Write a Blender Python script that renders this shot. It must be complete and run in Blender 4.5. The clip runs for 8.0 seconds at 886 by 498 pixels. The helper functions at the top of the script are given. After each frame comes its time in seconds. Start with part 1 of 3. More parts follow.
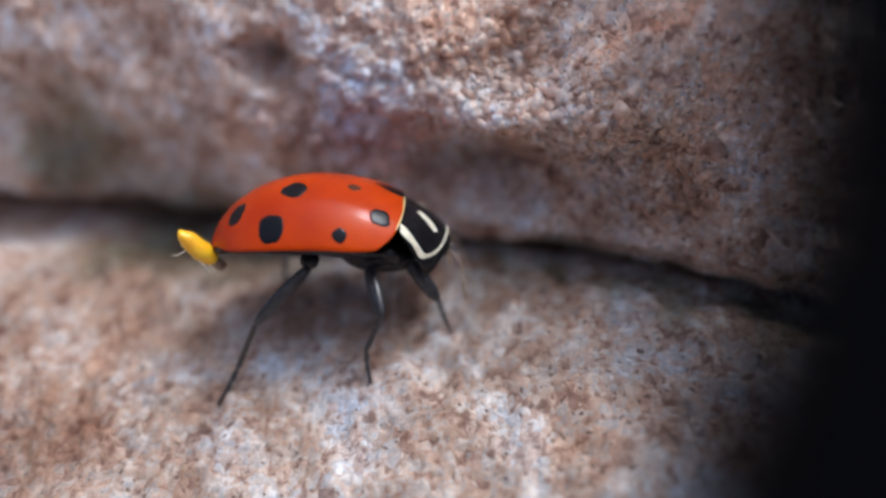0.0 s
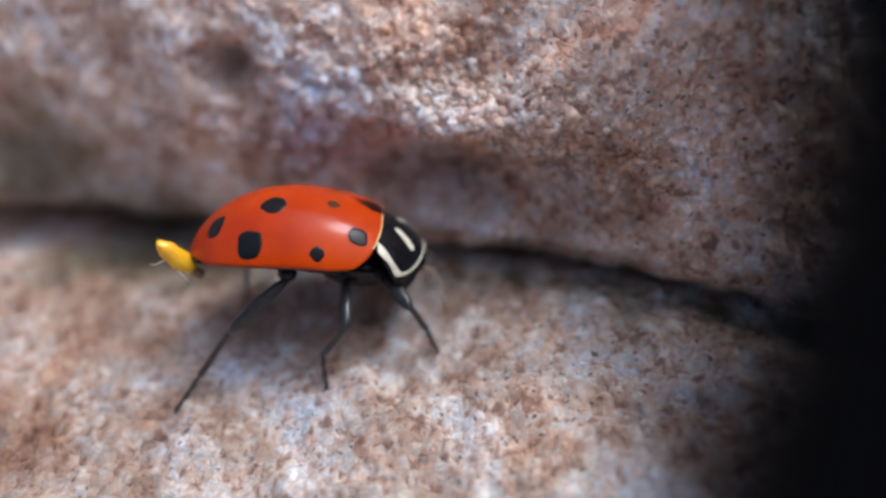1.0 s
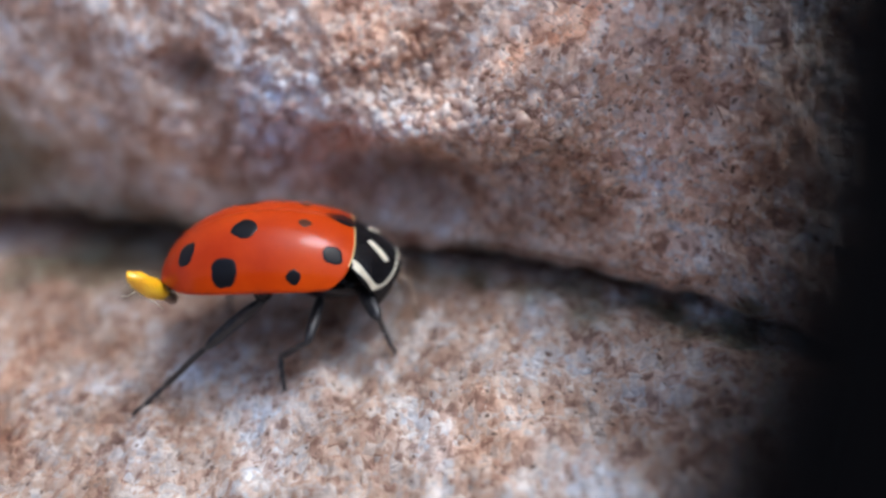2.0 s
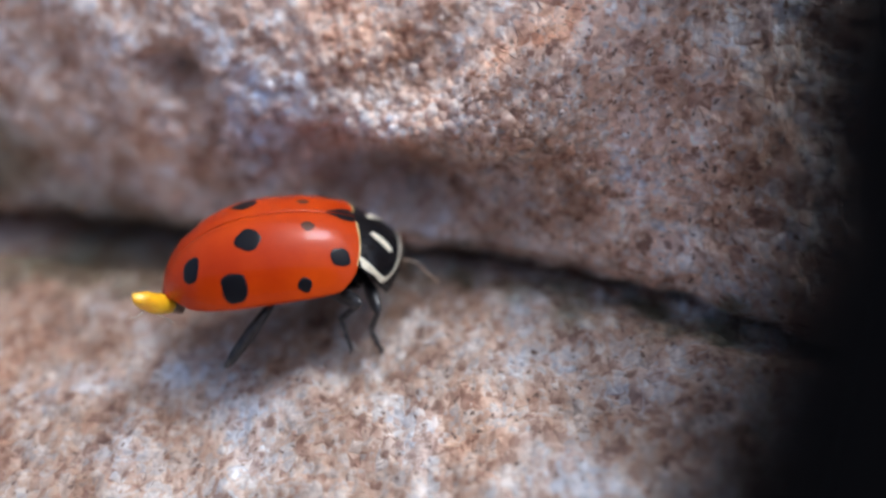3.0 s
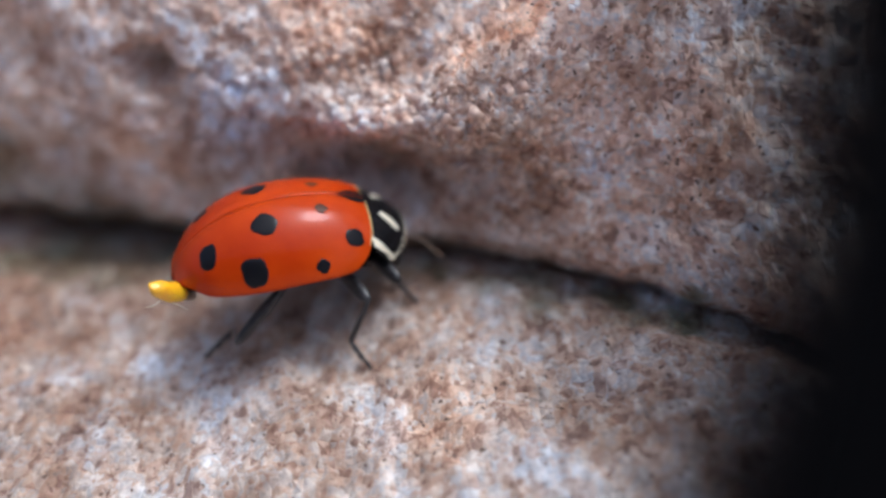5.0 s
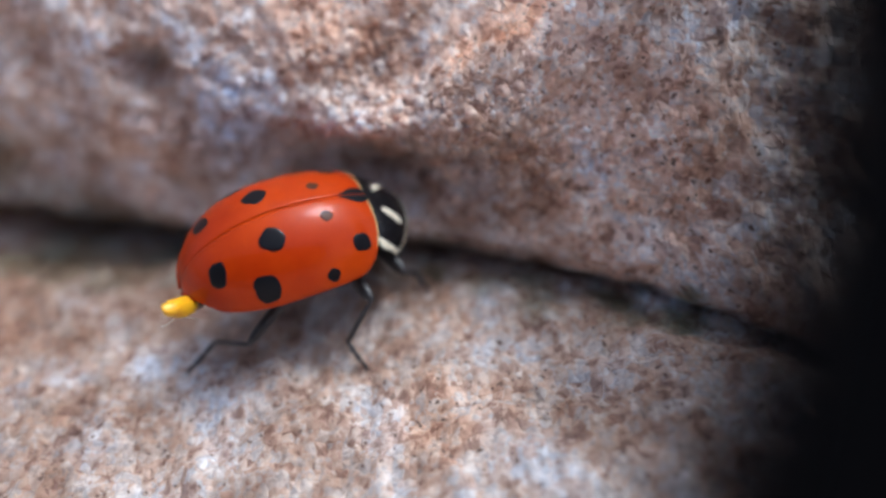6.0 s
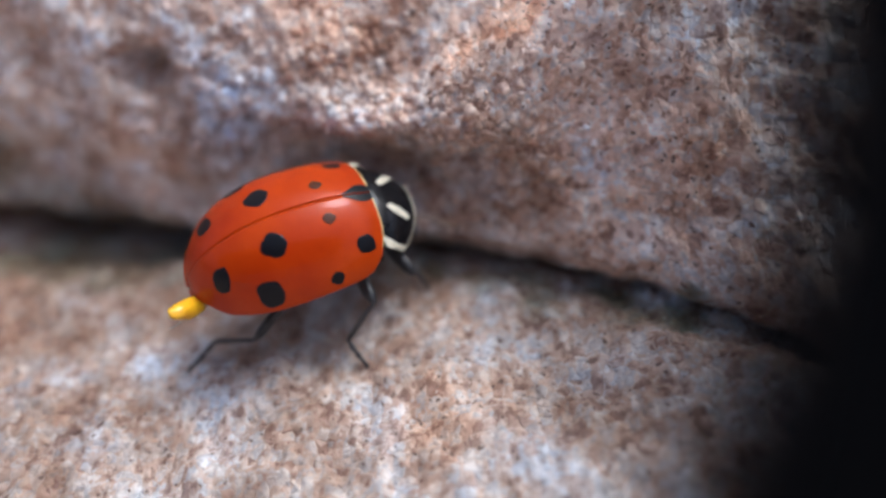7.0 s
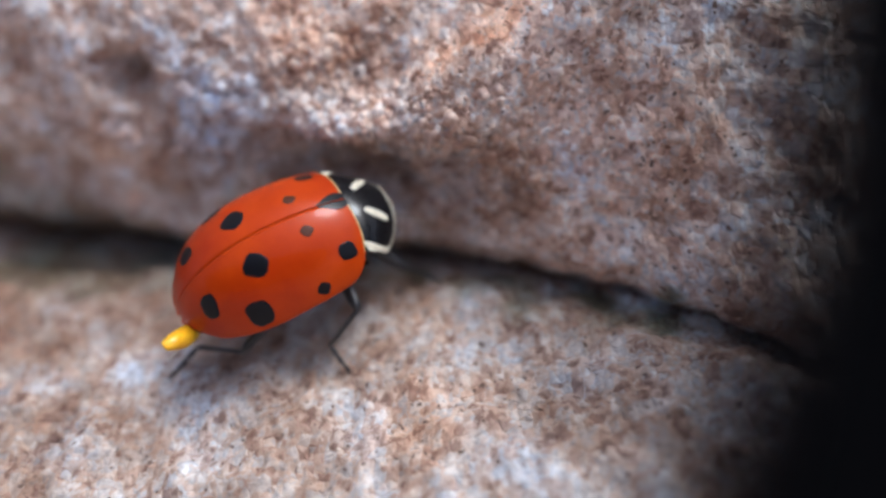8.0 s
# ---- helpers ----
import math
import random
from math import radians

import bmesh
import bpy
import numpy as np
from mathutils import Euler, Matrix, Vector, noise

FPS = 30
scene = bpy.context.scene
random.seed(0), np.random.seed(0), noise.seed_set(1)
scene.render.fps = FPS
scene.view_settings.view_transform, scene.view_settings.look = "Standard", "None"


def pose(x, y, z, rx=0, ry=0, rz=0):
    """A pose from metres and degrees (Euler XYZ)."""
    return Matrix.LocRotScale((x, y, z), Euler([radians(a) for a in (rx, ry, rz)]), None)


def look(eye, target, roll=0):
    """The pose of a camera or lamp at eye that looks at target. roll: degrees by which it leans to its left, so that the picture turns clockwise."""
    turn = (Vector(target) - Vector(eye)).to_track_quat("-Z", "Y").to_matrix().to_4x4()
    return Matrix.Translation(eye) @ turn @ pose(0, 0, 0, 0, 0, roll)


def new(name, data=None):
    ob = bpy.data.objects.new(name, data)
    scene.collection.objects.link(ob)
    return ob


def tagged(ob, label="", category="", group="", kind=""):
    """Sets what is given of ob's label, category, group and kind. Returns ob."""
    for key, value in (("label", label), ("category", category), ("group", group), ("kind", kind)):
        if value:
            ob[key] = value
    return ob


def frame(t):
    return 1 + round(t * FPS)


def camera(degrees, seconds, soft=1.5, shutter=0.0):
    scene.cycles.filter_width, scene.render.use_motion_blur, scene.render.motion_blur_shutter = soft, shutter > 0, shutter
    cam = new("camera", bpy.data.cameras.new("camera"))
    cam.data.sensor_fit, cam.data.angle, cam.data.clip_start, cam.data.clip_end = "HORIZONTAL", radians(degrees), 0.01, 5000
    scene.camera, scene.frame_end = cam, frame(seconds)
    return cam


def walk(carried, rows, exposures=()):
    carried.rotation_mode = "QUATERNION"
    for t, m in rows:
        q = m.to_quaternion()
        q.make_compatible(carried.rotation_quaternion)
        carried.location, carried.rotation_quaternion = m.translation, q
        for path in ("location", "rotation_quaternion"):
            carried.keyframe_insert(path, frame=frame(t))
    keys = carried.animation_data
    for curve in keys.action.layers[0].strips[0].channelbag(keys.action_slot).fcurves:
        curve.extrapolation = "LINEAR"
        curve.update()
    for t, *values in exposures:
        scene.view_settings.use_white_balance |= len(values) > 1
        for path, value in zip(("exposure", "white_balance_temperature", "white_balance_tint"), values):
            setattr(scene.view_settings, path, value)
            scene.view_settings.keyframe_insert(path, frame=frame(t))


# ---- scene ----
cam = camera(71.6, 8.0, soft=2.9)
cam.data.dof.use_dof = True
cam.data.dof.focus_distance = 0.0139
cam.data.dof.aperture_fstop = 21.0
METRES, EYE, TILT, LEAN, TURN = 0.0033, 0.01034, -35.0, 0.0, 0.0
ROWS = [
    (0.0, 0.0, 0.0, 0.0, 0.0, 0.0, -0.0),
    (0.5, 0.1253, -0.0194, -0.0175, -0.54, 0.28, 0.17),
    (1.0, 0.2455, -0.0298, -0.0302, -0.94, 0.82, 0.28),
    (1.5, 0.3821, -0.0608, -0.0415, -1.51, 1.14, 0.43),
    (2.0, 0.484, -0.0968, -0.0568, -1.98, 1.33, 0.55),
    (3.5, 0.5602, -0.1458, -0.0852, -2.68, 1.48, 0.64),
    (4.0, 0.6184, -0.1859, -0.0925, -2.75, 1.49, 0.7),
    (4.5, 0.6834, -0.2189, -0.1309, -2.94, 1.45, 0.74),
    (6.0, 0.7254, -0.2195, -0.1503, -3.26, 1.64, 0.93),
    (6.5, 0.7161, -0.2435, -0.1575, -3.07, 1.46, 1.03),
    (7.0, 0.727, -0.2187, -0.1679, -3.22, 1.68, 1.11),
    (7.5, 0.7535, -0.1888, -0.1546, -3.43, 1.75, 1.27),
    (8.0, 0.8106, -0.2428, -0.1668, -3.88, 2.06, 1.44),
]
CAM_ROWS = [(t, pose(0, 0, EYE, TILT, LEAN, TURN) @ pose(METRES * x, METRES * y, METRES * z, 90 + pitch, roll, yaw)) for t, x, y, z, yaw, pitch, roll in ROWS]
walk(cam, CAM_ROWS, exposures=[(0.0, 0.46, 5550, 6), (8.0, 0.46, 5550, 6)])

# ---- light: bright hazy daylight ----
SUN_DIR = Vector((0.36, 0.10, 0.92)).normalized()
world = bpy.data.worlds.new("world")
scene.world = world
world.use_nodes = True
wn = world.node_tree.nodes
sky = wn.new("ShaderNodeTexSky")
sky.sky_type = "NISHITA"
sky.sun_disc = False
sky.air_density, sky.dust_density, sky.ozone_density = 0.75, 7.0, 0.6
sky.sun_elevation = math.asin(SUN_DIR.z)
sky.sun_rotation = math.atan2(SUN_DIR.x, SUN_DIR.y)
wn["Background"].inputs["Strength"].default_value = 0.15
world.node_tree.links.new(sky.outputs["Color"], wn["Background"].inputs["Color"])
sun_data = bpy.data.lights.new("sun", "SUN")
sun_data.energy, sun_data.angle, sun_data.color = 0.95, radians(15), (1.0, 0.98, 0.96)
sun = new("sun", sun_data)
sun.matrix_world = look(SUN_DIR * 0.5, (0, 0, 0))

MM = 0.001


# ---- materials ----
def material(name):
    m = bpy.data.materials.new(name)
    m.use_nodes = True
    t = m.node_tree
    return m, t, t.nodes["Principled BSDF"]


def ramp_node(t, stops, mode="LINEAR"):
    r = t.nodes.new("ShaderNodeValToRGB")
    r.color_ramp.interpolation = mode
    while len(r.color_ramp.elements) < len(stops):
        r.color_ramp.elements.new(0.5)
    for e, (p, c) in zip(r.color_ramp.elements, stops):
        e.position, e.color = p, (*c, 1)
    return r


def noise_node(t, scale, detail=3.0, rough=0.55):
    co = t.nodes.new("ShaderNodeTexCoord")
    n = t.nodes.new("ShaderNodeTexNoise")
    n.inputs["Scale"].default_value, n.inputs["Detail"].default_value, n.inputs["Roughness"].default_value = scale, detail, rough
    t.links.new(co.outputs["Object"], n.inputs["Vector"])
    return n


def mixed(t, fac, a, b, mode="MIX"):
    m = t.nodes.new("ShaderNodeMix")
    m.data_type, m.blend_type = "RGBA", mode
    for sock, v in ((m.inputs["Factor"], fac), (m.inputs["A"], a), (m.inputs["B"], b)):
        if isinstance(v, (int, float)):
            sock.default_value = v
        elif isinstance(v, tuple):
            sock.default_value = (*v, 1)
        else:
            t.links.new(v, sock)
    return m.outputs["Result"]


def bumped(t, bsdf, height, strength, distance):
    b = t.nodes.new("ShaderNodeBump")
    b.inputs["Strength"].default_value, b.inputs["Distance"].default_value = strength, distance
    t.links.new(height, b.inputs["Height"])
    t.links.new(b.outputs["Normal"], bsdf.inputs["Normal"])


# brown and green tints also paint shade in crack, hollow and under the ladybird
PEACH, GREY, RUST_SHADE, MOSS_SHADE, PALE = (1.03, 0.95, 0.88), (0.95, 1.00, 1.08), (0.68, 0.59, 0.53), (0.50, 0.50, 0.42), (1.25, 1.15, 1.05)
# greenish growth plus shade painted along the crack's lip
LICHEN_SHADE = (0.56, 0.56, 0.47)
# tints of the stone, with painted shade and light among them: x, y, z, reach in millimetres
STAINS_AND_SHADE = [
    (PEACH, 0.2, 15.4, 6.4, 1.9), (PEACH, 2.6, 14.4, 5.4, 1.2), (PEACH, 3.9, 14.4, 6.4, 0.9), (PEACH, -9.9, 12.9, -0.9, 2.6), (PEACH, -9.5, 10.6, -1.6, 2.6), (PEACH, 3.5, 11.5, 0.2, 1.5),
    (GREY, -2.8, 15.6, 3.9, 1.8), (GREY, -4.9, 16.3, 3.3, 1.6), (GREY, -3.9, 11.5, -0.9, 1.5), (GREY, -1.7, 10.3, -1.0, 1.4), (GREY, 5.4, 14.2, 6.7, 1.5), (GREY, 7.2, 12.6, 5.0, 2.4),
    (GREY, -1.9, 15.3, 3.6, 1.4), (GREY, -3.2, 15.6, 2.8, 1.6),
    (RUST_SHADE, 2.2, 14.2, 2.9, 1.9), (RUST_SHADE, 4.6, 13.3, 2.6, 1.7), (RUST_SHADE, 1.6, 15.0, 6.6, 0.8), (RUST_SHADE, 6.2, 8.3, 0.1, 1.5), (RUST_SHADE, -5.4, 10.4, -1.4, 0.8), (RUST_SHADE, -8.1, 17.1, 5.4, 1.2),
    (MOSS_SHADE, -10.0, 16.4, -0.8, 3.0), (MOSS_SHADE, -6.0, 15.9, -0.8, 2.6), (MOSS_SHADE, -11.8, 17.6, 2.0, 3.0), (MOSS_SHADE, -8.0, 16.4, -0.6, 2.4), (MOSS_SHADE, -2.0, 15.4, -0.6, 1.6), (PALE, -5.6, 16.4, 2.6, 1.8), (MOSS_SHADE, -9.5, 18.0, -2.2, 3.2), (MOSS_SHADE, -5.5, 17.4, -2.0, 2.8), (MOSS_SHADE, -1.0, 16.0, -1.2, 1.8), (MOSS_SHADE, 6.0, 12.6, 0.3, 1.1), (MOSS_SHADE, 9.0, 10.2, 0.6, 1.2),
    (MOSS_SHADE, 3.2, 13.9, 0.3, 0.9), (MOSS_SHADE, 7.6, 11.5, 0.5, 1.0), (RUST_SHADE, -7.6, 12.2, -1.2, 2.2), (RUST_SHADE, 0.4, 10.8, -0.5, 1.0), (RUST_SHADE, -1.8, 10.6, -0.8, 1.1), (RUST_SHADE, -0.8, 11.6, -0.5, 1.2), (RUST_SHADE, -6.4, 12.2, -0.9, 1.3), (RUST_SHADE, -4.6, 13.0, -0.6, 1.6), (RUST_SHADE, -2.5, 12.8, -0.4, 1.4), (RUST_SHADE, -0.8, 12.6, -0.4, 1.3), (RUST_SHADE, -0.4, 15.2, 1.8, 1.3), (MOSS_SHADE, -12.8, 18.6, 0.8, 2.4),
    (RUST_SHADE, -8.8, 14.2, -0.9, 2.8), (RUST_SHADE, -11.5, 13.0, -1.0, 2.6), (RUST_SHADE, -5.6, 14.4, -0.8, 2.2), (RUST_SHADE, 1.2, 12.6, -0.2, 1.2),
    # PALE also paints light onto the wall where little sun reaches
    (RUST_SHADE, -4.7, 16.5, 5.0, 1.0), (RUST_SHADE, -6.0, 9.5, -2.0, 2.6), (RUST_SHADE, -9.2, 9.2, -2.2, 2.6), (PALE, 1.9, 14.0, 4.5, 1.2), (PALE, 0.4, 15.2, 7.4, 2.2), (PALE, 5.4, 14.2, 7.2, 2.0),
    (PALE, 3.2, 8.8, -0.6, 1.8), (LICHEN_SHADE, 1.5, 13.9, 0.0, 1.2), (LICHEN_SHADE, 3.0, 13.3, 0.2, 1.2), (LICHEN_SHADE, 4.5, 12.6, 0.3, 1.2), (LICHEN_SHADE, 6.0, 11.8, 0.5, 1.2), (LICHEN_SHADE, 7.5, 10.8, 0.7, 1.2), (LICHEN_SHADE, 9.0, 9.7, 0.9, 1.0),
    (LICHEN_SHADE, -4.0, 14.3, -0.4, 1.3), (LICHEN_SHADE, -6.0, 14.7, -0.6, 1.4), (LICHEN_SHADE, -8.0, 15.0, -0.6, 1.5), (LICHEN_SHADE, -10.2, 15.3, -0.7, 1.6), (PALE, 7.5, 12.2, 4.5, 4.0), (MOSS_SHADE, 8.0, 11.0, 0.3, 1.4), (MOSS_SHADE, 9.6, 9.8, 0.4, 1.4), (PALE, 3.5, 14.2, 6.1, 0.7), (PALE, 4.2, 14.0, 6.8, 0.7), (PALE, 4.9, 14.0, 7.5, 0.8), (PEACH, 3.5, 14.2, 6.1, 0.8), (PEACH, 4.4, 14.0, 7.0, 0.9), (GREY, -2.3, 15.5, 4.5, 1.6), (RUST_SHADE, -10.5, 10.0, -2.0, 3.0),
]


def math_node(t, op, a, b, clamped=False):
    m = t.nodes.new("ShaderNodeMath")
    m.operation, m.use_clamp = op, clamped
    for sock, v in zip(m.inputs, (a, b)):
        if isinstance(v, (int, float)):
            sock.default_value = v
        else:
            t.links.new(v, sock)
    return m.outputs["Value"]


def bent_cells(t, scale, bend, feature="F1"):
    """A cell pattern with uneven, bent borders."""
    co = t.nodes.new("ShaderNodeTexCoord")
    n = noise_node(t, scale * 0.9, 2, 0.5)
    away = t.nodes.new("ShaderNodeVectorMath")
    away.operation = "MULTIPLY_ADD"
    away.inputs[1].default_value = (bend,) * 3
    t.links.new(n.outputs["Color"], away.inputs[0])
    t.links.new(co.outputs["Object"], away.inputs[2])
    v = t.nodes.new("ShaderNodeTexVoronoi")
    v.feature = feature
    v.inputs["Scale"].default_value = scale
    t.links.new(away.outputs["Vector"], v.inputs["Vector"])
    return v


CRYSTALS = [(0.0, (0.30, 0.195, 0.155)), (0.22, (0.40, 0.275, 0.225)), (0.31, (0.56, 0.415, 0.345)), (0.40, (0.68, 0.535, 0.45)), (0.52, (0.73, 0.61, 0.53)),
            (0.62, (0.76, 0.68, 0.61)), (0.68, (0.58, 0.59, 0.62)), (0.76, (0.70, 0.70, 0.71)), (0.82, (0.86, 0.845, 0.83))]


def stone_colour(t, island=False):
    """Intergrown sandstone crystals: rust, peach, cream, blue-grey and white, brown seams, dark pinholes, broad tints
    that also paint shade and light. Returns colour and relief sockets.
    """
    link = t.links.new
    co = t.nodes.new("ShaderNodeTexCoord")
    patches = noise_node(t, 1750, 2, 0.6)
    fine = bent_cells(t, 3500, 0.00014)
    split = t.nodes.new("ShaderNodeSeparateColor")
    link(fine.outputs["Color"], split.inputs["Color"])
    own = split.outputs["Red"]
    if island:
        geo = t.nodes.new("ShaderNodeNewGeometry")
        own = mixed(t, 0.25, geo.outputs["Random Per Island"], own)
    which = math_node(t, "ADD", math_node(t, "MULTIPLY", own, 0.70), math_node(t, "MULTIPLY", math_node(t, "SUBTRACT", patches.outputs["Fac"], 0.34), 1.20))
    r1 = ramp_node(t, CRYSTALS)
    link(which, r1.inputs["Fac"])
    out = r1.outputs["Color"]
    seams = bent_cells(t, 2500, 0.0002, "DISTANCE_TO_EDGE")
    rs = ramp_node(t, [(0.0, (0.60, 0.47, 0.40)), (0.10, (0.94, 0.91, 0.89)), (0.2, (1.0, 1.0, 1.0))])
    link(seams.outputs["Distance"], rs.inputs["Fac"])
    out = mixed(t, 0.35, out, rs.outputs["Color"], "MULTIPLY")
    n2 = noise_node(t, 620, 3, 0.5)
    r2 = ramp_node(t, [(0.36, (0.72, 0.62, 0.56)), (0.46, (0.93, 0.87, 0.83)), (0.53, (0.98, 0.97, 0.97)), (0.62, (0.96, 1.03, 1.14))])
    link(n2.outputs["Fac"], r2.inputs["Fac"])
    out = mixed(t, 1.0, out, r2.outputs["Color"], "MULTIPLY")
    wob = t.nodes.new("ShaderNodeVectorMath")
    wob.operation = "MULTIPLY_ADD"
    wob.inputs[1].default_value = (0.0028,) * 3
    link(n2.outputs["Color"], wob.inputs[0])
    shift = t.nodes.new("ShaderNodeVectorMath")
    shift.operation = "SUBTRACT"
    shift.inputs[1].default_value = (0.0014,) * 3
    link(co.outputs["Object"], shift.inputs[0])
    link(shift.outputs["Vector"], wob.inputs[2])
    for tint, x, y, z, reach in STAINS_AND_SHADE:
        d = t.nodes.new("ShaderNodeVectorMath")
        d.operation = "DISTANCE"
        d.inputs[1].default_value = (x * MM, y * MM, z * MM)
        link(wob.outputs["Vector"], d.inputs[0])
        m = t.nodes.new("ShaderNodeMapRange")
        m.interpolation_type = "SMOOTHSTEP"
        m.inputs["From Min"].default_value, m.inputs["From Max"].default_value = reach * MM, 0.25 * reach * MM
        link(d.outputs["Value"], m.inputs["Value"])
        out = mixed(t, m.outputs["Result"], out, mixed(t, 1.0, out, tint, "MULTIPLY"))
    n3 = noise_node(t, 5200, 3, 0.6)
    r3 = ramp_node(t, [(0.3, (0.80, 0.78, 0.77)), (0.5, (1.0, 1.0, 1.0)), (0.7, (1.08, 1.08, 1.08))])
    link(n3.outputs["Fac"], r3.inputs["Fac"])
    out = mixed(t, 1.0, out, r3.outputs["Color"], "MULTIPLY")
    pits = bent_cells(t, 5600, 0.00030)
    chance = t.nodes.new("ShaderNodeSeparateColor")
    link(pits.outputs["Color"], chance.inputs["Color"])
    reach = math_node(t, "MULTIPLY", math_node(t, "SUBTRACT", chance.outputs["Green"], 0.36), 0.60)
    hole = math_node(t, "MULTIPLY", math_node(t, "SUBTRACT", reach, pits.outputs["Distance"]), 9.0, True)
    out = mixed(t, hole, out, (0.21, 0.14, 0.11))
    relief = math_node(t, "SUBTRACT", n3.outputs["Fac"], hole)
    return out, relief


def stone_material(name, tone):
    m, t, b = material(name)
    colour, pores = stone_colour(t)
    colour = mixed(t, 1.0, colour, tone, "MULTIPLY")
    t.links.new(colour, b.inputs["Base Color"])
    b.inputs["Roughness"].default_value = 0.75
    bumped(t, b, pores, 0.25, 0.00005)
    return m


def grain_material(name, tone):
    m, t, b = material(name)
    colour, pores = stone_colour(t, island=True)
    colour = mixed(t, 1.0, colour, tone, "MULTIPLY")
    t.links.new(colour, b.inputs["Base Color"])
    b.inputs["Roughness"].default_value = 0.5
    bumped(t, b, pores, 0.25, 0.00004)
    return m


def shell_material():
    m, t, b = material("red_wing_case")
    n = noise_node(t, 420, 4)
    r = ramp_node(t, [(0.34, (0.35, 0.024, 0.0002)), (0.66, (0.52, 0.056, 0.0003))])
    t.links.new(n.outputs["Fac"], r.inputs["Fac"])
    t.links.new(r.outputs["Color"], b.inputs["Base Color"])
    b.inputs["Roughness"].default_value = 0.38
    b.inputs["Specular IOR Level"].default_value = 0.06
    b.inputs["Coat Weight"].default_value, b.inputs["Coat Roughness"].default_value = 0.26, 0.09
    pits = noise_node(t, 14000, 2)
    bumped(t, b, pits.outputs["Fac"], 0.08, 0.00003)
    return m


def plain_material(name, dark, light, rough, scale=2500, coat=0.0, bump=0.15, gloss=0.5):
    m, t, b = material(name)
    n = noise_node(t, scale, 3)
    r = ramp_node(t, [(0.3, dark), (0.7, light)])
    t.links.new(n.outputs["Fac"], r.inputs["Fac"])
    t.links.new(r.outputs["Color"], b.inputs["Base Color"])
    b.inputs["Roughness"].default_value = rough
    b.inputs["Specular IOR Level"].default_value = gloss
    b.inputs["Coat Weight"].default_value, b.inputs["Coat Roughness"].default_value = coat, 0.1
    bumped(t, b, n.outputs["Fac"], bump, 0.00003)
    return m


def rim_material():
    """Lens rim, clear at its inner lip and black further out: the fade imitates vignetting."""
    m, t, b = material("vignette_fade")
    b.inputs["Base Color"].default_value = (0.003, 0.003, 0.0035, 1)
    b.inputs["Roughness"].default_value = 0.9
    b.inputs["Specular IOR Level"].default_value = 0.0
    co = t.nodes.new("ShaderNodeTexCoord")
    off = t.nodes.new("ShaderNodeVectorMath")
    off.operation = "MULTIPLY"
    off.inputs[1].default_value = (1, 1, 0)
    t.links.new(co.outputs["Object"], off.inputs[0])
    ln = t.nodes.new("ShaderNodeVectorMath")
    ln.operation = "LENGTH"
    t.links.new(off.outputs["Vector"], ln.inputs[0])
    # gradient stands in for the lens's soft fall-off of light
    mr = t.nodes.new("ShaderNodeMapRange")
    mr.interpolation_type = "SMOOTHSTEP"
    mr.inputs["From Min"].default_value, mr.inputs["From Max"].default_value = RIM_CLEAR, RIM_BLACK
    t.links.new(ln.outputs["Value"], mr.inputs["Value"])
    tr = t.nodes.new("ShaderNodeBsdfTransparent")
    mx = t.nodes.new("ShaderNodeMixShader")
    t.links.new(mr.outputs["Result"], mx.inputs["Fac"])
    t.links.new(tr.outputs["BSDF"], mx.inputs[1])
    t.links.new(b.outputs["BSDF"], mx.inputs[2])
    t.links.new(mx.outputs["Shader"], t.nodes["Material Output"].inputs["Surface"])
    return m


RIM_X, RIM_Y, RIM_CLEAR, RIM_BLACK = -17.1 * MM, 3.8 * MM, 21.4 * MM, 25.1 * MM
# one stone in two tones: dimmed below, brightened above to even out the light
STONE, WALL_STONE = stone_material("sandstone_matrix", (0.77, 0.74, 0.71)), stone_material("brightened_sandstone_matrix", (1.08, 1.04, 1.02))
SAND, GRAIN, SHELL = grain_material("lower_sand_grain", (0.77, 0.74, 0.71)), grain_material("upper_sand_grain", (1.06, 1.03, 1.01)), shell_material()
BLACK = plain_material("black_chitin", (0.005, 0.005, 0.006), (0.011, 0.011, 0.013), 0.25, coat=0.35, gloss=0.08)
SPOT = plain_material("black_spot", (0.006, 0.006, 0.008), (0.008, 0.008, 0.010), 0.36, coat=0.14, gloss=0.12)
FADED = plain_material("faded_spot", (0.05, 0.020, 0.012), (0.10, 0.030, 0.015), 0.36, coat=0.1, gloss=0.12)
LEG = plain_material("dark_leg", (0.012, 0.012, 0.014), (0.050, 0.048, 0.050), 0.32, 5000)
CREAM = plain_material("cream_mark", (0.55, 0.50, 0.38), (0.75, 0.70, 0.56), 0.4, 5000)
YELLOW = plain_material("yellow_edge", (0.62, 0.40, 0.14), (0.74, 0.56, 0.26), 0.4, 5000)
EGG = plain_material("egg_yolk_yellow", (0.84, 0.38, 0.004), (0.95, 0.60, 0.010), 0.35, 1800, coat=0.3)
BROWN = plain_material("brown_feeler", (0.12, 0.07, 0.045), (0.34, 0.24, 0.16), 0.4, 6000)
FEELER = plain_material("pale_feeler", (0.20, 0.13, 0.09), (0.48, 0.38, 0.28), 0.4, 6000)
REDDISH = plain_material("red_fibre", (0.16, 0.025, 0.020), (0.30, 0.06, 0.045), 0.6, 5000)
RIM = rim_material()
PHONE = plain_material("black_phone_case", (0.010, 0.010, 0.011), (0.018, 0.018, 0.020), 0.5, 300)


# ---- the two rocks ----
def clamp(v, a, b):
    return max(a, min(b, v))


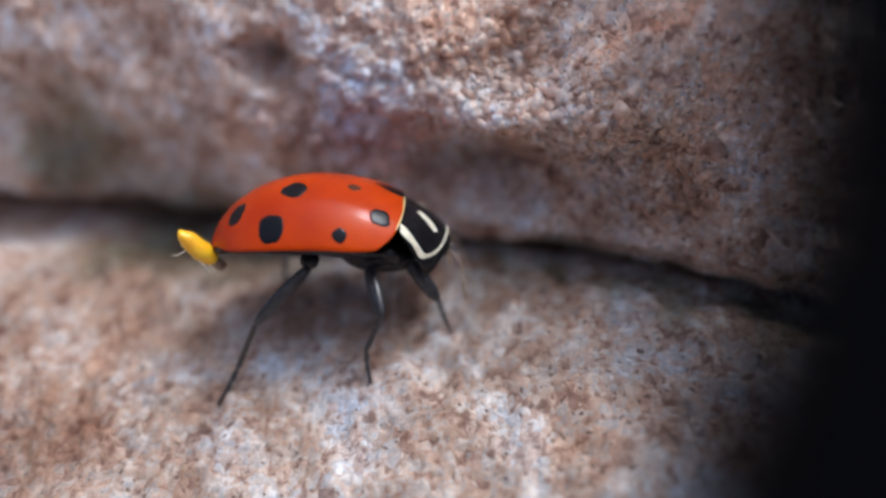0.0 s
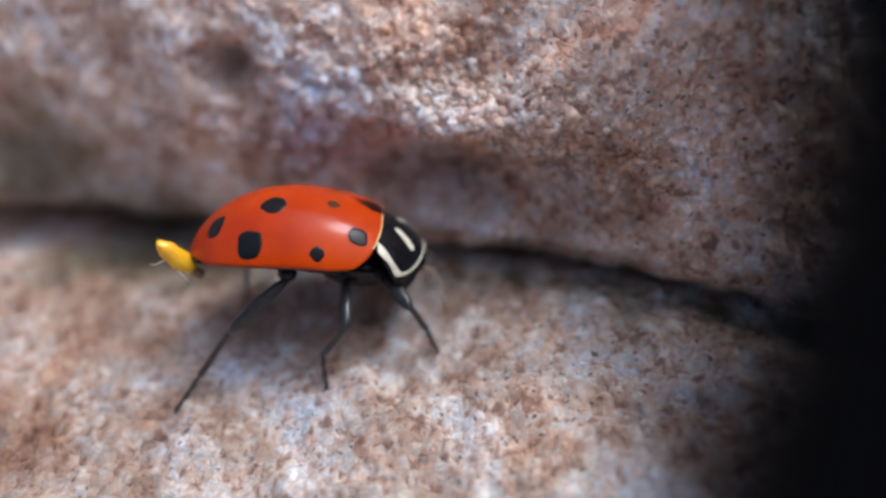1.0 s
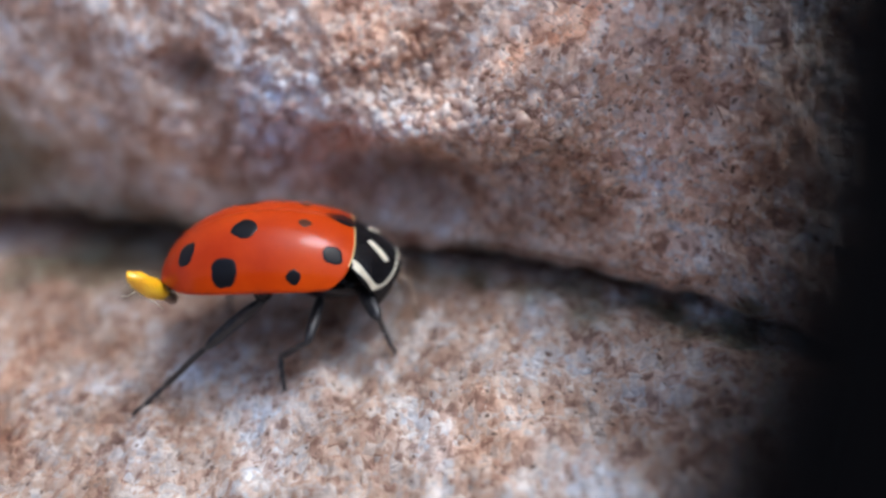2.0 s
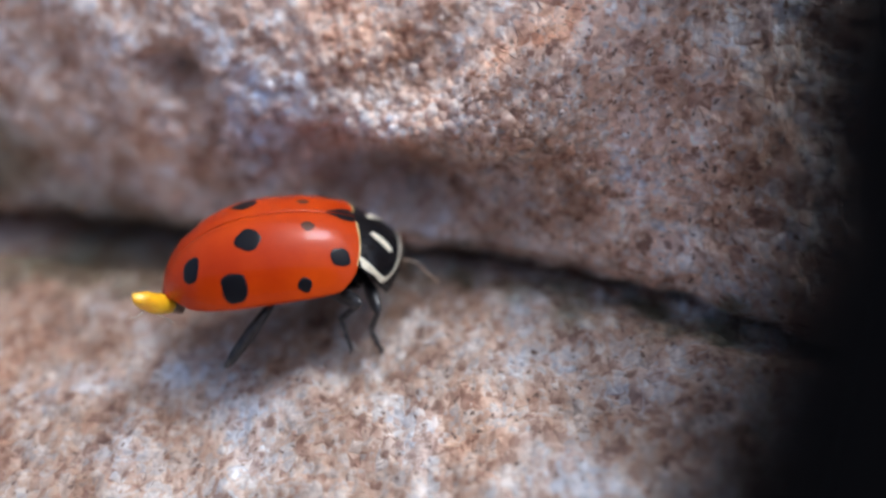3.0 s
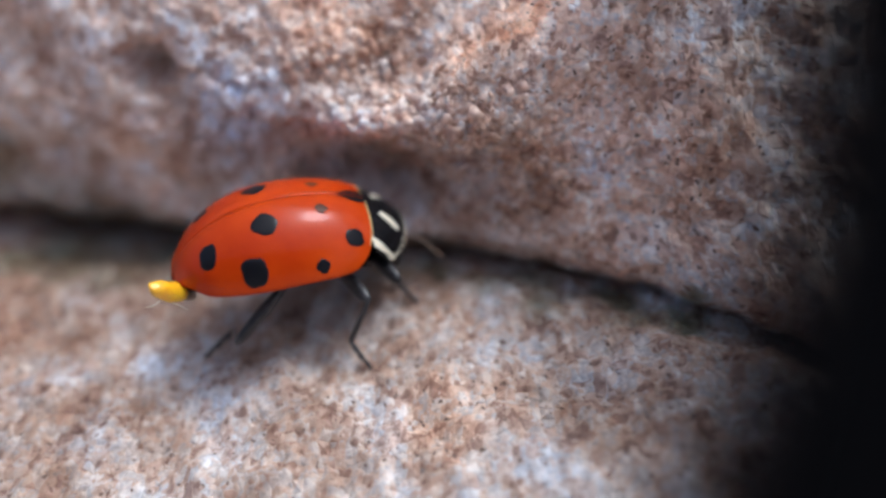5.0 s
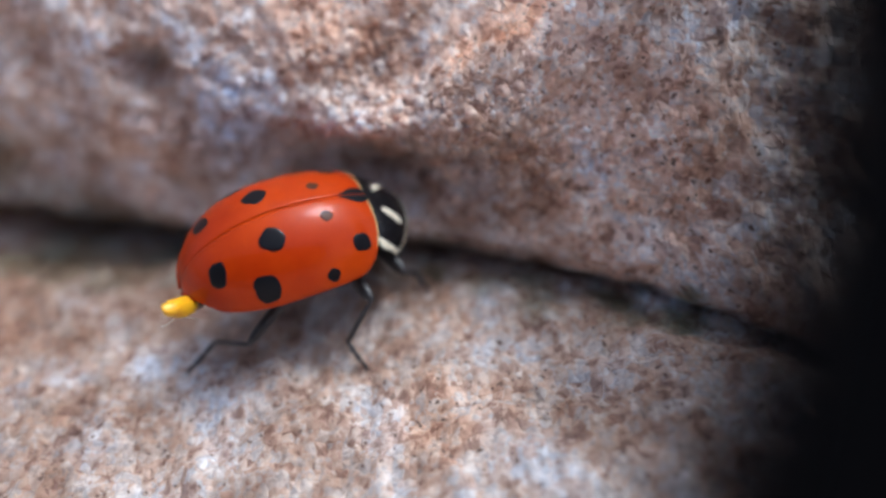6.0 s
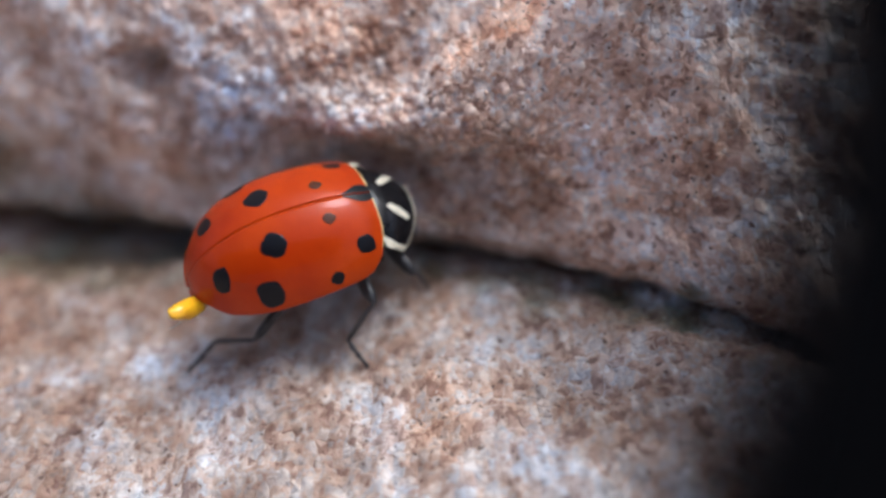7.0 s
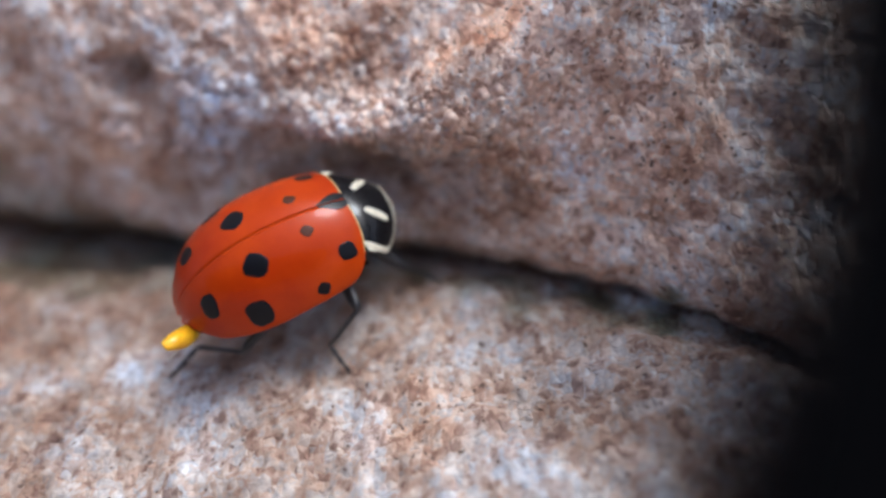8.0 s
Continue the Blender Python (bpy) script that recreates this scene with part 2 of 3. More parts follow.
def smooth(e0, e1, v):
    v = clamp((v - e0) / (e1 - e0), 0, 1)
    return v * v * (3 - 2 * v)


def bump_at(x, y, cx, cy, rx, ry):
    return math.exp(-((x - cx) / rx) ** 2 - ((y - cy) / ry) ** 2)


def crack_y(x):
    """Where the lower rock ends at the crack."""
    x = clamp(x, -11, 11.5)
    return 14.61 - 0.296 * x - 0.0185 * x * x - 0.00085 * x ** 3


def wobble(x, y, z):
    v = Vector((x, y, z))
    return 0.20 * noise.noise(v * 0.45) + 0.16 * noise.noise(v * 1.1) + 0.09 * noise.noise(v * 2.6) + 0.05 * noise.noise(v * 5.5)


def ground_z(x, y):
    """Height of the lower rock, in millimetres."""
    cx, cy = clamp(x, -11, 11), clamp(y, 5, 17) - 11
    z = -0.528 + 0.156 * cx + 0.225 * cy + 0.0063 * cx * cx - 0.0083 * cx * cy - 0.0109 * cy * cy
    z += 0.01 * (x - cx) + 0.10 * max(y - cy - 11, -200.0) * (1 if y < 11 else 0)
    z += 0.25 * bump_at(x, y, -1.6, 10.2, 1.3, 1.0)
    z += 1.3 * wobble(x, y, 3.0)
    over = y - crack_y(x)
    if over > -2.6:
        left = smooth(-1.0, -6.0, x)
        z -= (0.30 + 0.27 * left) * smooth(-1.1 - 1.4 * left, 0.2, over) + (0.26 + 1.0 * left) * smooth(-0.1 - 0.9 * left, 0.8, over)
    return z


def wall_y(x, z):
    """Front of the upper rock, in millimetres."""
    cx, cz = clamp(x, -13, 12), clamp(z, 1.0, 9.0) - 5
    fitted = 14.98 - 0.291 * cx + 0.260 * cz - 0.004 * cx * cx + 0.0206 * cx * cz + 0.077 * cz * cz
    base = crack_y(x) + 0.30 - 0.16 * smooth(0.0, 4.0, x)
    foot = ground_z(x, crack_y(x) - 1.2) + 0.15
    y = base + (fitted - base) * smooth(foot, foot + 2.8, z)
    y += 0.35 * (z - 9.0) * (1 if z > 9 else 0) - 0.06 * (x - cx)
    y += 1.8 * bump_at(x, z, 1.3, 2.75, 1.7, 0.85) - 0.68 * bump_at(x, z, 1.7, 4.5, 2.6, 0.6)
    y += 1.5 * bump_at(x, z, -4.7, 5.0, 0.75, 0.55) + 0.4 * bump_at(x, z, -8.1, 5.4, 0.8, 0.9)
    y += 0.5 * bump_at(x, z, 10.6, 6.0, 0.9, 1.3) + 0.3 * bump_at(x, z, 8.6, 3.0, 1.6, 0.5)
    across = (x - 3.0) * 0.64 - (z - 5.5) * 0.77
    along = (x - 3.0) * 0.77 + (z - 5.5) * 0.64
    y -= 0.90 * smooth(-0.35, 0.35, across) * smooth(2.6, 0.4, across) * smooth(-1.1, 0.4, along)
    lip = 0.9 + 1.3 * smooth(-2.5, -9.5, x) + 0.35 * smooth(1.0, 5.0, x)
    y += 0.75 * lip * clamp((foot + lip - z) / lip, 0.0, 2.0) ** 2
    return y + 1.3 * wobble(x, 20.0, z)


def spread(a, b, step, far_lo, far_hi, growth=1.35):
    """Coordinates that are evenly fine from a to b and ever wider beyond."""
    mid = [a + i * (b - a) / round((b - a) / step) for i in range(round((b - a) / step) + 1)]
    lo, hi, d = [], [], step
    v = a
    while v > far_lo:
        d *= growth
        v -= d
        lo.append(max(v, far_lo))
    v, d = b, step
    while v < far_hi:
        d *= growth
        v += d
        hi.append(min(v, far_hi))
    return lo[::-1] + mid + hi


def sheet(name, us, vs, place, mat, flip=False):
    me = bpy.data.meshes.new(name)
    verts = [Vector(place(u, v)) * MM for v in vs for u in us]
    n = len(us)
    faces = []
    for j in range(len(vs) - 1):
        for i in range(n - 1):
            f = (j * n + i, j * n + i + 1, (j + 1) * n + i + 1, (j + 1) * n + i)
            faces.append(f[::-1] if flip else f)
    me.from_pydata(verts, [], faces)
    me.shade_smooth()
    me.materials.append(mat)
    return new(name, me)


def icosphere(level):
    bm = bmesh.new()
    bmesh.ops.create_icosphere(bm, subdivisions=level, radius=1.0)
    v = np.array([q.co[:] for q in bm.verts])
    f = np.array([[q.index for q in face.verts] for face in bm.faces])
    bm.free()
    return v, f


def grains(name, parent, count, draw, level, mat, label, low, high, thick):
    """Angular grains pressed into a surface: draw() gives a place, an outward normal and a size, in millimetres."""
    base, tri = icosphere(level)
    rng = np.random.default_rng(len(name) + count)
    shapes = []
    for i in range(24):
        cut = rng.standard_normal((9, 3))
        cut /= np.linalg.norm(cut, axis=1, keepdims=True)
        reach = 1 / np.max(np.maximum(base @ cut.T, 0.0) / rng.uniform(0.5, 0.95, 9), axis=1).clip(0.8, None)
        shapes.append(base * reach[:, None] * (1 + 0.05 * rng.standard_normal((len(base), 1))))
    nv, nf = len(base), len(tri)
    vs, fs = np.empty((count * nv, 3), np.float32), np.empty((count * nf, 3), np.int32)
    for i in range(count):
        p, nrm, r = draw(rng)
        a = rng.uniform(0, 2 * math.pi)
        n = np.array(nrm)
        t1 = np.cross(n, (0.3, 0.9, 0.2))
        t1 /= np.linalg.norm(t1)
        t2 = np.cross(n, t1)
        t1, t2 = math.cos(a) * t1 + math.sin(a) * t2, math.cos(a) * t2 - math.sin(a) * t1
        lean = rng.normal(0, 0.09, 2)
        sh = shapes[rng.integers(24)] @ np.array([t1, t2 * rng.uniform(0.65, 1.0), (n + lean[0] * t1 + lean[1] * t2) * rng.uniform(0.7, 1.0) * thick])
        vs[i * nv:(i + 1) * nv] = (sh * r + np.array(p) + n * r * rng.uniform(low, high)) * MM
        fs[i * nf:(i + 1) * nf] = tri + i * nv
    me = bpy.data.meshes.new(name)
    me.vertices.add(len(vs))
    me.vertices.foreach_set("co", vs.ravel())
    me.loops.add(fs.size)
    me.loops.foreach_set("vertex_index", fs.ravel())
    me.polygons.add(len(fs))
    me.polygons.foreach_set("loop_start", np.arange(0, fs.size, 3, dtype=np.int32))
    me.polygons.foreach_set("loop_total", np.full(len(fs), 3, dtype=np.int32))
    me.update(calc_edges=True)
    if thick < 0.6:
        me.shade_smooth()
    me.materials.append(mat)
    ob = new(name, me)
    ob.parent = parent
    return tagged(ob, label, kind="stuff")


def slope_normal(f, a, b):
    e = 0.05
    return (f(a + e, b) - f(a - e, b)) / (2 * e), (f(a, b + e) - f(a, b - e)) / (2 * e)


def size_of(rng, typical):
    return float(np.clip(typical * math.exp(0.42 * rng.standard_normal()), 0.04, 0.28))


def mosaic(name, parent, u0, u1, v0, v1, pitch, place, mat, label, relief, seed):
    """Intergrown crystals: bent-sided plates that fill a grid of uneven cells edge to edge, some cells split in four; each is slightly domed and tilted."""
    rng = np.random.default_rng(seed)
    nu, nv = round((u1 - u0) / pitch) * 4, round((v1 - v0) / pitch) * 4
    step = pitch / 4
    knots = {}

    def knot(i, j):
        """A shared border point, four to a cell's side, pushed about."""
        if (i, j) not in knots:
            far = 0.32 * pitch if i % 4 == 0 and j % 4 == 0 else 0.17 * pitch
            knots[i, j] = (u0 + i * step + rng.uniform(-far, far), v0 + j * step + rng.uniform(-far, far))
        return knots[i, j]

    verts, faces = [], []
    for i in range(0, nu, 4):
        for j in range(0, nv, 4):
            cells = [(i, j, 4)] if rng.random() < 0.55 else [(i, j, 2), (i + 2, j, 2), (i, j + 2, 2), (i + 2, j + 2, 2)]
            for a, b, n in cells:
                k = n // 2
                ring = [knot(*q) for q in ((a, b), (a + k, b), (a + n, b), (a + n, b + k), (a + n, b + n), (a + k, b + n), (a, b + n), (a, b + k))]
                rim = np.array([place(*q) for q in ring])
                mid = rim.mean(axis=0)
                nrm = np.cross(rim[4] - rim[0], rim[6] - rim[2])
                size = np.linalg.norm(nrm)
                if size < 1e-6:
                    continue
                nrm /= size
                if nrm @ np.array((0.0, -0.8, 0.6)) < 0:
                    nrm = -nrm
                wide = math.sqrt(size / 2)
                tilt = rng.normal(0, 0.05, 3)
                lift = relief * rng.uniform(0.2, 1.0)
                top = mid + (rim - mid) * 0.90
                top = top + nrm * (lift + (top - mid) @ tilt)[:, None]
                first = len(verts)
                verts += [mid + nrm * (lift + 0.05 * wide), *top, *(rim - nrm * 0.03)]
                for q in range(8):
                    p, r = first + 1 + q, first + 1 + (q + 1) % 8
                    faces += [(first, p, r), (p, p + 8, r + 8, r)]
    me = bpy.data.meshes.new(name)
    me.from_pydata([Vector(v) * MM for v in verts], [], faces)
    bm = bmesh.new()
    bm.from_mesh(me)
    bmesh.ops.recalc_face_normals(bm, faces=bm.faces)
    bm.to_mesh(me)
    bm.free()
    me.materials.append(mat)
    ob = new(name, me)
    ob.parent = parent
    return tagged(ob, label, kind="stuff")


def crumbling(rng):
    """Along the ledge of the upper rock above the dark hollow."""
    x, z = rng.normal(1.0, 2.6), rng.normal(3.9, 1.0)
    dx, dz = slope_normal(wall_y, x, z)
    return (x, wall_y(x, z), z), Vector((dx, -1, dz)).normalized(), size_of(rng, 0.085)


def wall_place(x, v):
    """The upper rock's face up to a height of 60 mm, then its top, running back."""
    return (x, wall_y(x, min(v, 60.0)) + 9.0 * max(0.0, v - 60.0), min(v, 60.0) + 0.2 * max(0.0, v - 60.0))


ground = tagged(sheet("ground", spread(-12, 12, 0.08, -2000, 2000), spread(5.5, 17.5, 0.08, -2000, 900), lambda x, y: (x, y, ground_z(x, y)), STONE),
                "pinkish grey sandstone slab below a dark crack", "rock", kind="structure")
wall_rock = tagged(sheet("wall_rock", spread(-13, 12.5, 0.08, -2000, 2000), spread(-1.5, 9, 0.08, -30, 160), wall_place, WALL_STONE, flip=False),
                   "pinkish grey sandstone block overhanging the dark crack", "rock", kind="structure")
mosaic("sand_grains", ground, -11.5, 11.5, 6.0, 16.5, 0.25, lambda x, y: (x, y, ground_z(x, y)), SAND, "quartz grains of the lower sandstone", 0.012, 3)
mosaic("sand_grains", wall_rock, -13.0, 12.5, -0.5, 9.0, 0.25, lambda x, z: (x, wall_y(x, z), z), GRAIN, "quartz grains of the upper sandstone", 0.025, 4)
grains("loose_grains", wall_rock, 6500, crumbling, 2, GRAIN, "loose quartz grains where the upper sandstone crumbles", -0.25, 0.35, 0.75)


# ---- the ladybird ----
K = 1.08 * MM


def part(name, bm, mat, parent, label="", shade=True):
    me = bpy.data.meshes.new(name)
    bm.to_mesh(me)
    bm.free()
    if shade:
        me.shade_smooth()
    me.materials.append(mat)
    ob = new(name, me)
    ob.parent = parent
    return tagged(ob, label)


def lattice(place, nu, nv, closed_v=False):
    """A bmesh over place(u, v), u and v from 0 to 1."""
    bm = bmesh.new()
    rows = [[bm.verts.new(Vector(place(i / nu, j / nv)) * K) for i in range(nu + 1)] for j in range(nv if closed_v else nv + 1)]
    for j in range(nv):
        a, b = rows[j], rows[(j + 1) % len(rows)]
        for i in range(nu):
            bm.faces.new((a[i], a[i + 1], b[i + 1], b[i]))
    bmesh.ops.remove_doubles(bm, verts=bm.verts, dist=1e-7)
    bmesh.ops.recalc_face_normals(bm, faces=bm.faces)
    return bm


def tube(points, radii, sides=10, flat=1.0):
    """A closed tube through points, in the ladybird's millimetres."""
    bm = bmesh.new()
    pts = [Vector(p) for p in points]
    rings = []
    for i, p in enumerate(pts):
        d = (pts[min(i + 1, len(pts) - 1)] - pts[max(i - 1, 0)]).normalized()
        side = d.cross(Vector((0.0, 0.31, 1.0))).normalized()
        up = side.cross(d)
        rings.append([bm.verts.new((p + radii[i] * (math.cos(a) * side * flat + math.sin(a) * up)) * K) for a in [2 * math.pi * q / sides for q in range(sides)]])
    for a, b in zip(rings, rings[1:]):
        for q in range(sides):
            bm.faces.new((a[q], a[(q + 1) % sides], b[(q + 1) % sides], b[q]))
    bm.faces.new(rings[0][::-1])
    bm.faces.new(rings[-1])
    bmesh.ops.recalc_face_normals(bm, faces=bm.faces)
    return bm


def ellipsoid(centre, radii, pitch=0.0):
    bm = bmesh.new()
    bmesh.ops.create_uvsphere(bm, u_segments=24, v_segments=16, radius=1.0)
    m = Matrix.Translation(Vector(centre) * K) @ pose(0, 0, 0, 0, pitch, 0) @ Matrix.Diagonal((*[r * K for r in radii], 1))
    bmesh.ops.transform(bm, matrix=m, verts=bm.verts)
    return bm


X_REAR, X_MID, HALF_LEN, WIDE, TALL = -2.65, -0.197, 2.453, 1.798, 1.886


def shell_width(x):
    s = (x - X_MID) / HALF_LEN
    s = s * 0.733 if s > 0 else s
    return WIDE * max(1 - abs(s) ** 2.373, 1e-6) ** 0.532


def shell_height(x):
    s = (x - X_MID) / HALF_LEN
    s = s * 0.821 if s > 0 else s
    return TALL * max(1 - abs(s) ** 1.971, 1e-6) ** 0.5


def shell_front(v):
    return 1.62 - 0.34 * abs(math.sin(min(v, 1.57))) ** 5 - 0.36 * smooth(1.05, 1.6, v) ** 1.6


def shell_edge(x):
    """Where the wing case ends at the flank, in radians from the seam."""
    return 1.139 - 0.20 * smooth(-1.9, -2.6, x) - 0.06 * smooth(0.6, 1.4, x)


def shell_at(x, v, side, lift=0.0):
    """A point of the wing case: x along the body, v radians down from the seam."""
    w, h = shell_width(x) + lift, shell_height(x) + lift
    end = shell_edge(x)
    y = w * math.sin(min(v, end)) + 0.008
    z = h * math.cos(min(v, end))
    if v > end:
        y -= 0.9 * w * (v - end)
        z -= 0.12 * h * (v - end)
    return (x, side * y, z)


def elytron(parent, side):
    def place(u, v):
        a = v * 1.30
        f = shell_front(a * 1.3)
        s = math.sin(u * math.pi / 2) ** 2 * 0.35 + u * 0.65 if u < 1 else 1.0
        return shell_at(X_REAR + 0.002 + (f - X_REAR - 0.002) * s, a, side)
    e = part("elytron", lattice(place, 56, 36), SHELL, parent, "glossy orange-red wing case with black spots")
    mod = e.modifiers.new("thickness", "SOLIDIFY")
    mod.thickness, mod.offset = 0.05 * K, -1
    spots = [(1.119, 0.672, 0.22, 0.20, 0.4, SPOT), (0.552, 0.243, 0.14, 0.12, 0, FADED), (0.319, 0.957, 0.15, 0.15, 0, SPOT), (-0.675, 0.337, 0.27, 0.25, 0.3, SPOT),
             (-1.055, 0.872, 0.27, 0.31, -0.2, SPOT), (-1.872, 0.513, 0.18, 0.27, 0.2, SPOT)]
    for k, (x, v, rx, rv, turn, mat) in enumerate(spots):
        bm = bmesh.new()
        rings = []
        for q, f in enumerate((0.0, 0.35, 0.7, 0.94, 1.0)):
            ring = []
            for a in range(28 if q else 1):
                th = 2 * math.pi * a / 28
                jag = 1 + 0.035 * math.sin(3 * th + 2 * k) + 0.05 * math.sin(4 * th + k) + 0.02 * math.sin(7 * th + 3 * k)
                px, pv = f * jag * rx * math.cos(th), f * jag * rv * math.sin(th)
                px, pv = px * math.cos(turn) - pv * math.sin(turn), px * math.sin(turn) + pv * math.cos(turn)
                ring.append(bm.verts.new(Vector(shell_at(x + px, v + pv / max(shell_width(x), 0.6) * 1.05, side, 0.006 if f < 1 else -0.002)) * K))
            rings.append(ring)
        for a in range(28):
            bm.faces.new((rings[0][0], rings[1][a], rings[1][(a + 1) % 28]))
        for r0, r1 in zip(rings[1:], rings[2:]):
            for a in range(28):
                bm.faces.new((r0[a], r1[a], r1[(a + 1) % 28], r0[(a + 1) % 28]))
        bmesh.ops.recalc_face_normals(bm, faces=bm.faces)
        part("spot", bm, mat, e, "faded brownish spot" if mat is FADED else "black spot")

    def edge(u, v):
        a = 0.10 + 0.70 * v
        return shell_at(shell_front(a * 1.3) - 0.024 + 0.028 * u, a, side, 0.010)
    part("front_edge", lattice(edge, 3, 24), YELLOW, e, "pale yellow front edge")

    def scut(u, v):
        x = 1.0 + 0.62 * u
        return shell_at(x, 0.004 + v * (0.012 + 0.10 * math.sin(math.pi * (0.08 + 0.62 * u)) ** 2) / shell_height(x) * 1.8, side, 0.011)
    part("seam_spot", lattice(scut, 12, 4), SPOT, e, "half of the black spot behind the neck")
    return e


def pron_at(a, q, lift=0.0):
    """The neck shield: a from its rear (0) to its front (1), q from flank (-1) to flank (1)."""
    w = (1.28 - 0.28 * a ** 3 - 0.10 * (1 - a) ** 3) + lift
    x = 1.44 + a * (1.19 - 0.22 * q * q - 0.30 * q ** 6) + 0.10 * q * q * (1 - a)
    z = 1.36 - 0.10 * a - 0.52 * a * a - (0.34 + 0.44 * a) * abs(q) ** 2.4 + lift
    return (x, w * q, z)


def ribbon(path, width, lift, n=40):
    """A strip on the neck shield along path(s), s from 0 to 1."""
    def place(u, v):
        a, q = path(v)
        da, dq = path(min(v + 0.01, 1))
        ea, eq = path(max(v - 0.01, 0))
        ta, tq = da - ea, (dq - eq) * 1.1
        k = math.hypot(ta, tq) or 1
        off = (u - 0.5) * width(v)
        return pron_at(clamp(a - tq / k * off, 0, 1), clamp(q + ta / k * off / 1.1, -1, 1), lift if 0 < u < 1 else lift * 0.2)
    return lattice(place, 4, n)


def pronotum(parent):
    p = part("pronotum", lattice(lambda u, v: pron_at(u, 2 * v - 1), 28, 40), BLACK, parent, "glossy black neck shield with cream lines")
    mod = p.modifiers.new("thickness", "SOLIDIFY")
    mod.thickness, mod.offset = 0.07 * K, -1
    for side in (-1, 1):
        part("bar_mark", ribbon(lambda s: (0.41 + 0.36 * s, side * (0.23 + 0.27 * s)), lambda s: 0.16 * math.sin(math.pi * (0.12 + 0.76 * s)) ** 0.5, 0.010, 16), CREAM, p, "cream slanting bar")

        def rim(s):
            if s < 0.35:
                return 0.02 + 0.60 * s / 0.35, side * (0.88 + 0.06 * s / 0.35)
            b = (s - 0.35) / 0.65 * math.pi / 2
            return 0.62 + 0.35 * math.sin(b), side * 0.94 * max(math.cos(b), 0.0) ** 0.6
        part("edge_mark", ribbon(rim, lambda s: 0.06 + 0.14 * smooth(0.25, 0.0, s) + 0.035 * math.sin(math.pi * min(s / 0.55, 1)) - 0.026 * s, 0.010, 60), CREAM, p, "cream edge line")
    return p


ANTENNAE = {}


def head(parent):
    h = part("head", ellipsoid((2.34, 0, 0.42), (0.38, 0.52, 0.36), 35), BLACK, parent, "glossy black head")
    for side in (-1, 1):
        part("eye", ellipsoid((2.44, side * 0.46, 0.42), (0.16, 0.11, 0.15)), BLACK, h, "black bulging eye")
        pts = [(2.60, side * 0.34, 0.34), (2.78, side * 0.48, 0.30), (2.90, side * 0.58, 0.18), (2.96, side * 0.66, -0.02), (3.00, side * 0.72, -0.24), (3.06, side * 0.78, -0.48), (3.10, side * 0.80, -0.62)]
        ANTENNAE[side] = part("antenna", tube(pts, [0.034, 0.026, 0.024, 0.026, 0.034, 0.048, 0.022], 8), FEELER, h, "brown clubbed feeler")
        part("palp", tube([(2.60, side * 0.16, 0.14), (2.70, side * 0.20, 0.02), (2.72, side * 0.20, -0.12)], [0.04, 0.05, 0.03], 8), BROWN, h, "short brown mouth feeler")
        part("face_mark", ellipsoid((2.66, side * 0.16, 0.40), (0.05, 0.06, 0.05)), CREAM, h, "small cream face mark")
    return h


def body_under(parent):
    def belly(u, v):
        x = -2.45 + 3.95 * u
        a = math.pi * v
        w, d = 0.74 * shell_width(clamp(x, -2.5, 1.6)), (0.12 + 0.38 * u) * (1 + 0.06 * math.sin(u * 40))
        return (x, -w * math.cos(a), 0.66 * shell_height(clamp(x, -2.5, 1.6)) / TALL - d * math.sin(a))
    part("abdomen", lattice(belly, 40, 20), BLACK, parent, "black ringed belly")
    part("thorax", ellipsoid((1.15, 0, 0.24), (1.05, 0.85, 0.50)), BLACK, parent, "black chest")


def tail_egg(parent):
    b, t = Vector((-2.42, -0.38, -0.08)), Vector((-3.02, -0.83, 0.80))
    d = t - b
    pts = [b + d * s for s in (0.12, 0.16, 0.28, 0.45, 0.62, 0.80, 0.92, 0.98, 1.0)]
    e = part("egg", tube(pts, [0.09, 0.15, 0.20, 0.225, 0.215, 0.175, 0.125, 0.085, 0.04], 16), EGG, parent, "bright yellow egg held at the tail")
    for v in e.data.vertices:
        far = smooth(0.5, 1.0, (v.co / K - b).dot(d) / d.length_squared)
        v.co += (0.025 + 0.05 * far) * K * noise.noise_vector(v.co / K * 5.0)
    part("egg_stalk", tube([b - d * 0.10, b + d * 0.05, b + d * 0.14], [0.12, 0.13, 0.11], 10), BROWN, e, "dark brown stalk")
    for k in (0, 1):
        q = b + d * (0.55 + 0.3 * k) + Vector((0.0, -0.10, -0.24))
        part("fibre", tube([q, q + Vector((0.12 - 0.3 * k, -0.02, -0.10)), q + Vector((0.26 - 0.55 * k, -0.03, -0.28 + 0.2 * k))], [0.014, 0.012, 0.006], 6), CREAM, e, "fine pale fibre")


